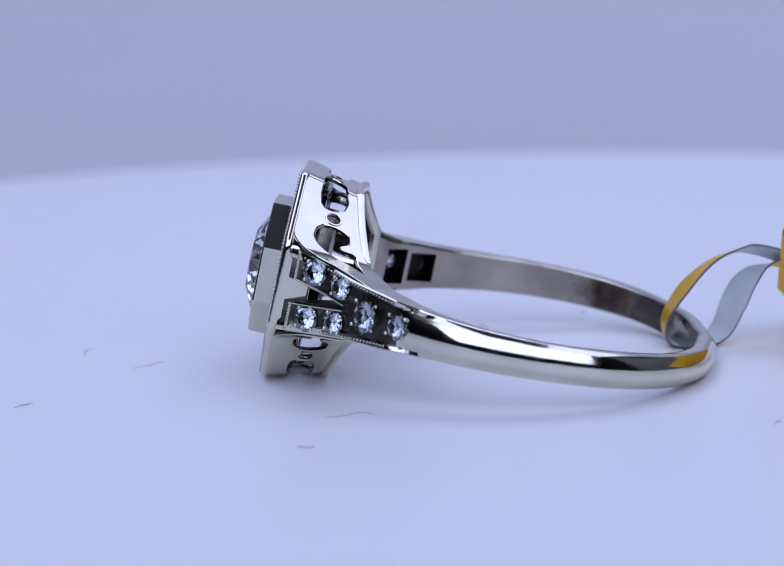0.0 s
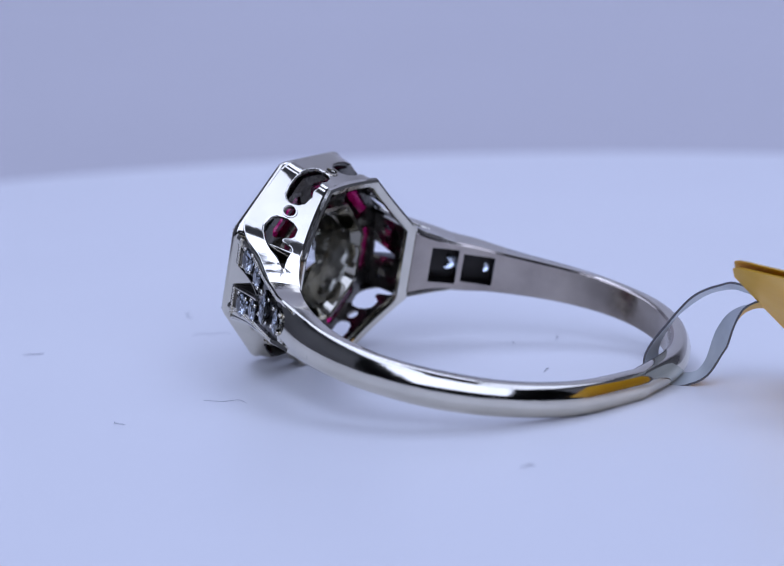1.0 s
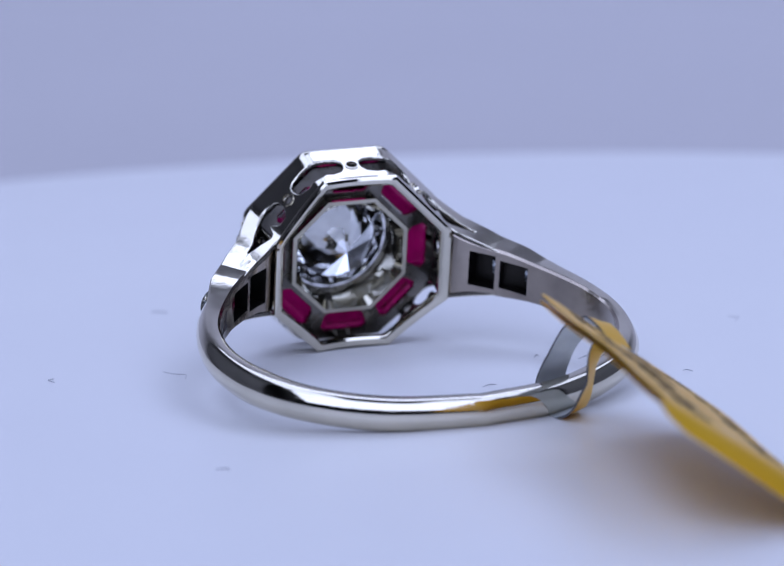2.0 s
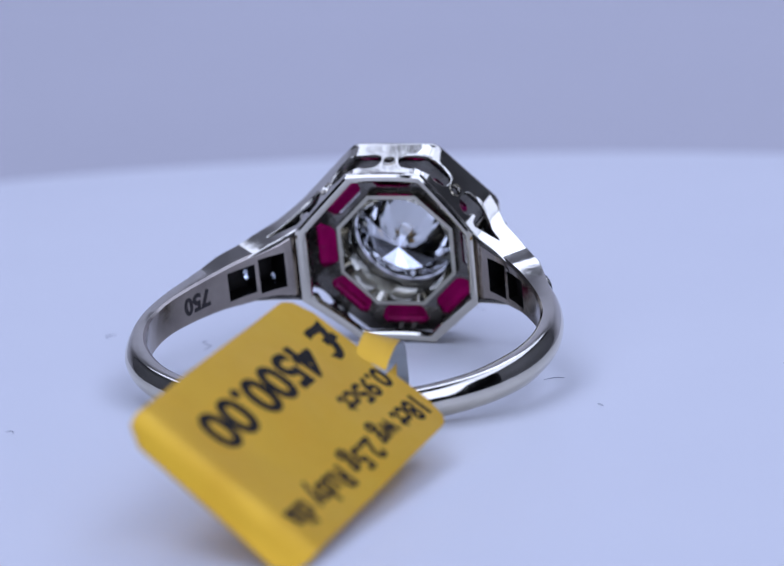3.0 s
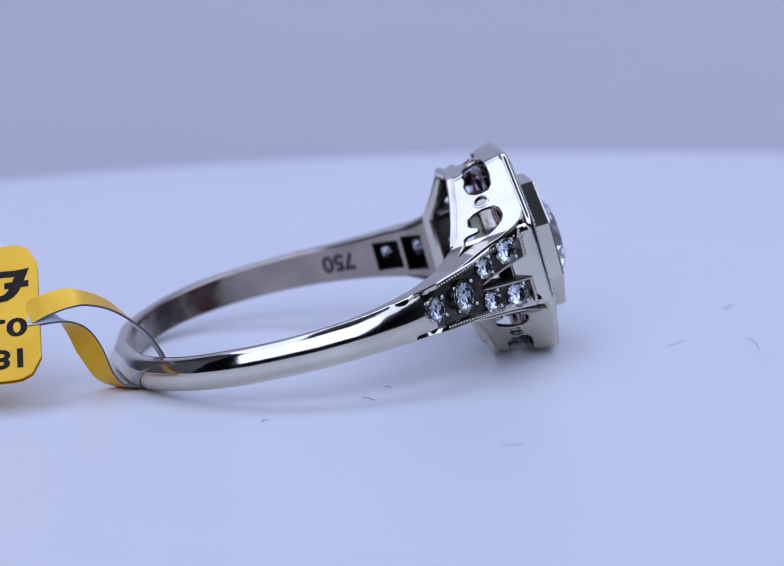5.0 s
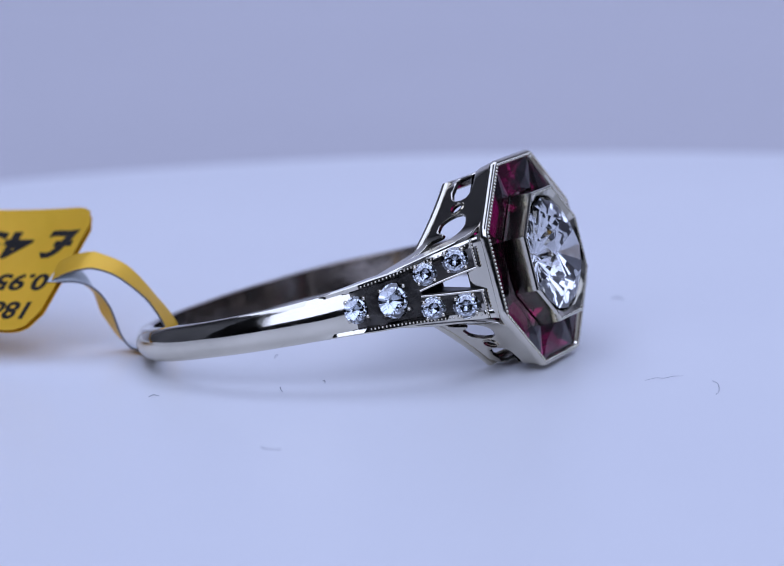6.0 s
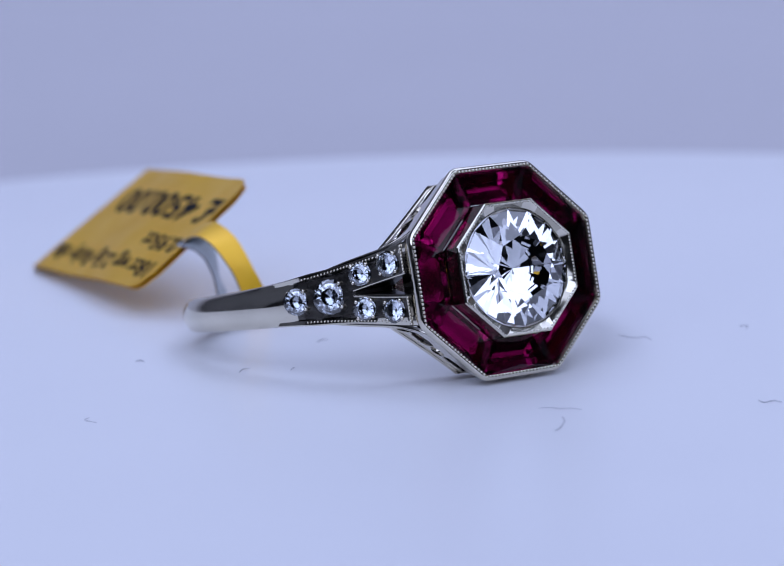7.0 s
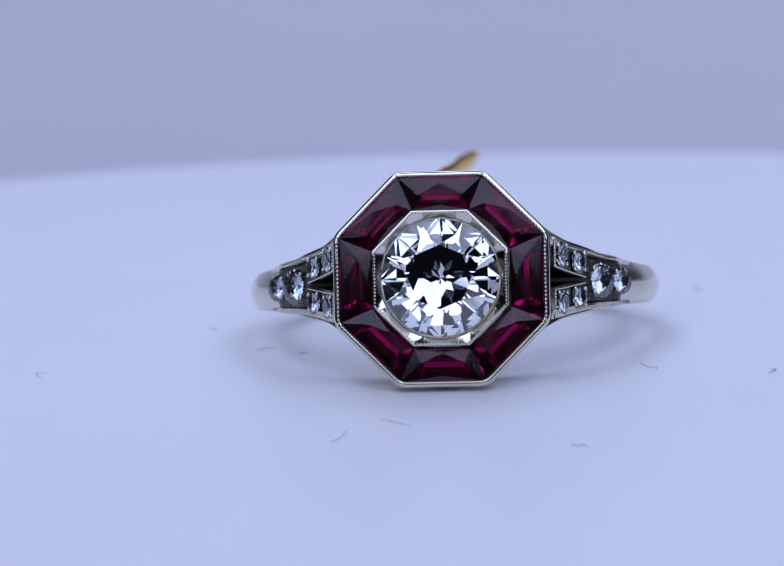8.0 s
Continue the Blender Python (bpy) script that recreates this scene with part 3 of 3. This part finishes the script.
def head(ring):
    # outer bezel: an octagonal band with a bevelled lip
    bm = bmesh.new()
    prof = [(5.02, -0.34), (5.05, -0.26), (5.04, -0.12), (4.99, -0.02), (4.92, 0.02), (4.80, 0.0), (4.75, -0.08), (4.66, -0.60), (4.80, -0.60)]
    ring_loft(bm, [octagon(r, z, 1, 0.34) for r, z in prof])
    outer = part("outer_bezel", bm, WHITE_GOLD, ring, "octagonal white gold frame", smooth=40)
    for k in range(8):
        gallery_wall(ring, k)
    # rear rim that follows the finger
    bm = bmesh.new()
    rings = []
    for r, dz in ((4.50, 0.14), (4.54, 0.0), (4.50, -0.16), (4.38, -0.24), (4.18, -0.22), (4.06, -0.12), (4.04, 0.05), (4.10, 0.16)):
        ring_pts = octagon(r, 0, 6)
        rings.append([Vector((p.x, p.y, rear_z(p.x) + dz)) for p in ring_pts])
    ring_loft(bm, rings)
    part("rear_rim", bm, WHITE_GOLD, ring, "octagonal rim under the head", smooth=30)
    # seat plate with eight windows behind the rubies: its cells, frame by frame
    bm = bmesh.new()
    for k in range(8):
        ang = radians(45 * k)
        out, along = Vector((math.cos(ang), math.sin(ang), 0)), Vector((-math.sin(ang), math.cos(ang), 0))
        t = math.tan(radians(22.5))
        outline = [(2.95, -2.95 * t), (4.62, -4.62 * t), (4.62, 4.62 * t), (2.95, 2.95 * t)]
        hole = [(3.22, -0.78), (3.42, -1.02), (3.98, -1.22), (4.22, -0.98), (4.22, 0.98), (3.98, 1.22), (3.42, 1.02), (3.22, 0.78)]
        match = [0, 0, 1, 1, 2, 2, 3, 3]
        for z, flip in ((-1.42, False), (-1.22, True)):
            o = [bm.verts.new(out * a + along * b + Vector((0, 0, z))) for a, b in outline]
            h = [bm.verts.new(out * a + along * b + Vector((0, 0, z))) for a, b in hole]
            if not flip:
                h0, hz = h, z
            else:
                for i in range(8):
                    j = (i + 1) % 8
                    bm.faces.new((h0[i], h0[j], h[j], h[i]))
            for i in range(8):
                j = (i + 1) % 8
                a, b = match[i], match[j]
                bm.faces.new([h[i], h[j], o[b], o[a]] if a != b else [h[i], h[j], o[a]])
    bmesh.ops.remove_doubles(bm, verts=bm.verts, dist=0.003)
    # the seat's dark gold carries the shade behind the rubies
    part("ruby_seat", bm, RECESS_SHADE_GOLD, ring, "pierced seat plate behind the rubies")
    # centre bezel: octagonal outside, round inside
    bm = bmesh.new()
    seg = 96
    rnd = lambda r, z: [(r * math.cos(2 * math.pi * i / seg), r * math.sin(2 * math.pi * i / seg), z) for i in range(seg)]
    octa = lambda r, z: [(oct_radius(r, 2 * math.pi * i / seg + 1e-6) * math.cos(2 * math.pi * i / seg), oct_radius(r, 2 * math.pi * i / seg + 1e-6) * math.sin(2 * math.pi * i / seg), z) for i in range(seg)]
    rings = [octa(2.98, -2.0), octa(3.02, -1.2), octa(3.16, -0.1), octa(3.16, 0.10), octa(3.15, 0.97), octa(3.11, 1.04), octa(3.07, 1.05), octa(3.00, 1.0), rnd(2.86, 0.88), rnd(2.79, 0.80), rnd(2.70, 0.42), rnd(2.58, -0.6), rnd(2.64, -1.6), octa(2.78, -2.0)]
    ring_loft(bm, rings)
    inner = part("centre_bezel", bm, CUP_GOLD, ring, "octagonal collar and cup round the diamond", smooth=24)
    inner.data.materials.append(WHITE_GOLD)
    for f in inner.data.polygons:
        if f.center.z > -0.0001 and math.hypot(f.center.x, f.center.y) > 0.00298:
            f.material_index = 1              # the polished outside
    # milgrain: a row of beads on each bezel
    for apo, z, r, pitch, bezel in ((4.83, 0.03, 0.078, 0.185, outer), (3.03, 1.02, 0.062, 0.155, inner)):
        bm = bmesh.new()
        corners = octagon(apo, z)
        for a, b in zip(corners, corners[1:] + corners[:1]):
            n = int((b - a).length / pitch)
            for i in range(n):
                bead(bm, a.lerp(b, i / n), r)
        part("milgrain", bm, WHITE_GOLD, bezel, "fine beaded edging", smooth=60)
    centre = part("centre_diamond", brilliant(2.75, 0.54, 0.29, 0.84), DIAMOND, ring, "large round brilliant-cut diamond")
    centre.location = (0, 0, 0.82 * MM)


def rubies(ring):
    t = math.tan(radians(22.5))
    bm = bmesh.new()
    levels = [
        (3.22, 4.77, -0.14, 0.0), (3.20, 4.75, -0.32, 0.0),
        (3.30, 4.60, -0.85, 0.16), (3.84, 4.06, -1.46, 0.72)]
    for lo, hi, z, gap in levels:
        for r in (lo, hi):
            half = r * t - gap
            bm.verts.new((r, -half, z))
            bm.verts.new((r, half, z))
    for x, y in ((3.46, 0), (4.50, 0), (3.92, 1.02), (3.92, -1.02)):       # the small kite-shaped table
        bm.verts.new((x, y, -0.09))
    bmesh.ops.convex_hull(bm, input=bm.verts)
    bmesh.ops.dissolve_limit(bm, angle_limit=radians(0.5), verts=bm.verts, edges=bm.edges)
    first = part("ruby", bm, RUBY, ring, "dark red calibre-cut ruby")
    for k in range(1, 8):
        ob = first.copy()
        scene.collection.objects.link(ob)
        ob.matrix_basis = Matrix.Rotation(radians(45 * k), 4, "Z")


def hallmark(ring):
    bm = text_bmesh("750", 1.2, 0.045)
    pts = spline([(a, b, 0) for a, b in INNER], 12)
    start = min(range(len(pts) // 2), key=lambda k: abs(pts[k].y + 7.75))
    for v in bm.verts:
        s, k = v.co.x, start
        while k < len(pts) - 2 and s > (pts[k + 1] - pts[k]).length:
            s -= (pts[k + 1] - pts[k]).length
            k += 1
        d = (pts[k + 1] - pts[k]).normalized()
        p = pts[k] + d * s + Vector((-abs(d.y), -d.x if d.y < 0 else d.x, 0)).normalized() * 0.012
        v.co = Vector((p.x + SHANK_X, 0.42 - v.co.y + shank_lift(p.y), p.y))
    part("hallmark", bm, ENGRAVED, ring, "stamped gold fineness mark 750")


def build_ring():
    ring = thing("ring", "white gold ring with ruby and diamond octagon head, lying down", "ring")
    shank(ring)
    head(ring)
    rubies(ring)
    shoulder_stones(ring)
    hallmark(ring)
    rides(ring, RING_POSE)


# ---- price tag ----
TAG_N = Vector((0.14, 0.57, 0.81)).normalized()
TAG_U = Vector((0.985, -0.13, -0.08))
TAG_U = (TAG_U - TAG_N * TAG_U.dot(TAG_N)).normalized()
TAG_V = TAG_N.cross(TAG_U)
TAG_O = Vector((22.06, 2.26, 3.09))
TAG_POSE = Matrix.Translation(TAG_O * MM) @ Matrix((
    (TAG_U.x, TAG_V.x, TAG_N.x, 0), (TAG_U.y, TAG_V.y, TAG_N.y, 0), (TAG_U.z, TAG_V.z, TAG_N.z, 0), (0, 0, 0, 1)))


def card_bend(u, v):
    """Height of the card over its plane: it rolls down towards the folded end and waves a little."""
    d = max(0.0, u - 11.7 - 0.10 * (v + 5))
    return -0.26 * d * d + 0.06 * math.sin(u * 0.55 + v * 0.3)


def price_tag():
    tag = thing("price_tag", "folded yellow film price tag looped round the ring's band", "price tag")
    U0, U1, V0, V1, R = -3.88, 13.9, -5.5, 3.15, 1.3
    for name, low, high in (("front_flap", -0.05, 0.0), ("back_flap", -0.34, -0.29)):
        nu, nv = 40, 16
        top, bot = [], []
        for i in range(nu + 1):
            u = U0 + (U1 - U0) * i / nu
            a, b = V0, V1
            for end, sgn in ((U0, 1), (U1, -1)):
                d = (u - end) * sgn
                rr = R if end == U0 else 0.9
                if d < rr:
                    k = rr - math.sqrt(max(0, rr * rr - (rr - d) ** 2))
                    a, b = max(a, V0 + k), min(b, V1 - k)
            if name == "back_flap":
                a, b = a + 0.12, b - 0.1
            stretch = lambda p, q: p if p < 8 else p + (p - 8) / 5.9 * (-0.75 + 0.14 * (q + 5.5))
            row = [(u + (0.10 * math.sin(i * 1.3) if name == "back_flap" else 0.0) * (i == 0), a + (b - a) * j / nv) for j in range(nv + 1)]
            row = [(stretch(p, q), q) for p, q in row]
            curl = 0.0 if name == "front_flap" else 0.26 * max(0.0, (u - 11.5) / 2.4) ** 2
            top.append([Vector((p, q, high + curl + card_bend(p, q))) for p, q in row])
            bot.append([Vector((p, q, low + curl + card_bend(p, q))) for p, q in row])
        bm = bmesh.new()
        ring_rows = [t + b[::-1] for t, b in zip(top, bot)]
        loft(bm, ring_rows, True, True)
        part(name, bm, TAG_YELLOW, tag, smooth=40)
    lines = (("18ct wg 2.5g Ruby dia", 1.62, -3.05, 1.25, 1.0, "printed line reading 18ct wg 2.5g Ruby dia"),
             ("0.95ct", 1.55, -3.3, -0.70, 1.0, "printed line reading 0.95ct"),
             ("\u00a3 4500.00", 2.6, -3.5, -3.75, 1.0, "printed price reading 4500.00 pounds"))
    for body, size, u, v, sx, label in lines:
        bm = text_bmesh(body, size, 0.085 if size > 2 else 0.05)
        lo, hi = min(q.co.x for q in bm.verts), max(q.co.x for q in bm.verts)
        want = {"1": 15.2, "0": 4.9, "\u00a3": 13.9}[body[0]]
        for q in bm.verts:
            q.co.x = u + (q.co.x - lo) * want / (hi - lo)
            q.co.y = v + q.co.y
            q.co.z = 0.012 + card_bend(q.co.x, q.co.y)
        part("price_line" if body[0] == "\u00a3" else "text_line", bm, INK, tag, label)
    # the strap: a ribbon that loops through the ring
    path = spline([(18.7, 1.9, 3.88), (17.7, 1.93, 4.30), (16.5, 1.95, 4.52), (15.1, 1.85, 4.15), (14.0, 1.75, 3.35), (13.0, 1.6, 2.25), (12.35, 1.5, 1.1), (12.5, 1.45, 0.12), (13.3, 1.5, -0.10), (14.4, 1.55, -0.05), (15.25, 1.7, 0.55), (15.85, 1.85, 1.75), (16.45, 1.9, 2.8), (17.4, 1.93, 3.5), (18.7, 1.9, 3.76)], 6)
    inv = TAG_POSE.inverted()
    n = len(path)
    twist = [(0.0, 0.0), (0.13, -0.35), (0.33, 0.2), (0.5, 0.0), (0.66, -0.3), (0.80, -1.2), (0.93, -0.3), (1.0, 0.0)]
    for name, mat, off in (("strap", TAG_YELLOW, 0.0), ("strap_lining", STRAP_WHITE, 0.055)):
        secs = []
        for k, p in enumerate(path):
            d = (path[min(n - 1, k + 1)] - path[max(0, k - 1)]).normalized()
            f = k / (n - 1)
            a = next(p0[1] + (p1[1] - p0[1]) * (f - p0[0]) / (p1[0] - p0[0]) for p0, p1 in zip(twist, twist[1:]) if f <= p1[0])
            y = Vector((0, 1, 0))
            near = max(0.0, 1 - min(f, 1 - f) / 0.16)
            wide = y + y.cross(d) * a + Vector((0, 0, -0.7)) * near
            wide = (wide - d * wide.dot(d)).normalized()
            inward = d.cross(wide).normalized()
            half = 0.74
            base = p + inward * off
            secs.append([base + wide * half, base + wide * half + inward * 0.05, base - wide * half + inward * 0.05, base - wide * half])
        bm = bmesh.new()
        vs = loft(bm, secs, True, True)
        sides = {v: i for row in vs for i, v in enumerate(row)}
        for face in bm.faces:
            if {sides[v] for v in face.verts} in ({0, 1}, {2, 3}):
                face.material_index = 1
        for v in bm.verts:
            v.co = (inv @ (v.co * MM)) / MM
        ob = part(name, bm, mat, tag, "yellow film strap" if off == 0 else "whitish inside of the strap", smooth=50)
        ob.data.materials.append(EDGE_DARK)
    rides(tag, TAG_POSE)


# ---- lint on the disc ----
FIBRES = (
    [(-12.3, 1.45), (-12.7, 1.05), (-13.0, 0.75), (-13.4, 0.5), (-13.75, 0.1)],
    [(-16.0, 2.85), (-16.3, 2.95), (-16.45, 3.3), (-16.4, 3.6)],
    [(-18.6, -7.5), (-18.3, -7.3), (-18.1, -6.9), (-17.8, -6.8)],
    [(-4.1, -11.5), (-3.5, -11.6), (-3.1, -11.2), (-2.5, -10.9), (-1.9, -11.1)],
    [(-5.2, -16.7), (-4.8, -17.1), (-4.4, -16.9)],
    [(-0.2, 17.9), (-0.7, 18.4), (-1.3, 18.1)],
    [(2.5, 5.3), (2.3, 5.5), (2.2, 5.7)],
    [(3.9, 7.0), (3.7, 7.5), (3.4, 7.9)],
    [(7.1, 0.5), (7.0, 0.9), (6.9, 1.3)],
    [(8.7, 10.2), (8.95, 10.3), (9.1, 10.5)],
    [(15.6, -15.6), (15.8, -15.2), (16.0, -15.1)])


def lint():
    for k, pts in enumerate(FIBRES):
        c = Vector((sum(p[0] for p in pts) / len(pts), sum(p[1] for p in pts) / len(pts), 0))
        long = sum(math.dist(a, b) for a, b in zip(pts, pts[1:]))
        path = spline([Vector((a - c.x, b - c.y, 0.03 + (0.06 * (i % 2)) + (0.5 - 0.17 * i if k == 1 else 0))) for i, (a, b) in enumerate(pts)], 4)
        r0 = 0.013 if long > 1.2 else 0.022
        rings = []
        for i, p in enumerate(path):
            d = (path[min(len(path) - 1, i + 1)] - path[max(0, i - 1)]).normalized()
            side, up = d.cross(Vector((0, 0, 1))).normalized(), Vector((0, 0, 1))
            f = i / (len(path) - 1)
            r = r0 * (0.35 + 0.65 * math.sin(math.pi * min(1, max(0, 0.12 + 0.76 * f))))
            rings.append([p + side * (r * math.cos(a)) + up * (r * math.sin(a)) for a in [2 * math.pi * j / 6 for j in range(6)]])
        bm = bmesh.new()
        loft(bm, rings, True, True)
        ob = part("lint_fibre", bm, LINT, smooth=60)
        tagged(ob, "curled grey lint fibre on the white disc" if long > 1.2 else "tiny grey speck of lint on the white disc", "lint", "lint on the turntable")
        rides(ob, Matrix.Translation((c + Vector((0, 0, DISC_Z))) * MM))


def motions():
    for ob, m in MOVING:
        walk(ob, [(k / 10, Matrix.Rotation(radians(SPEED * k / 10), 4, "Z") @ m) for k in range(81)])


light_box()
turntable()
build_ring()
price_tag()
lint()
motions()
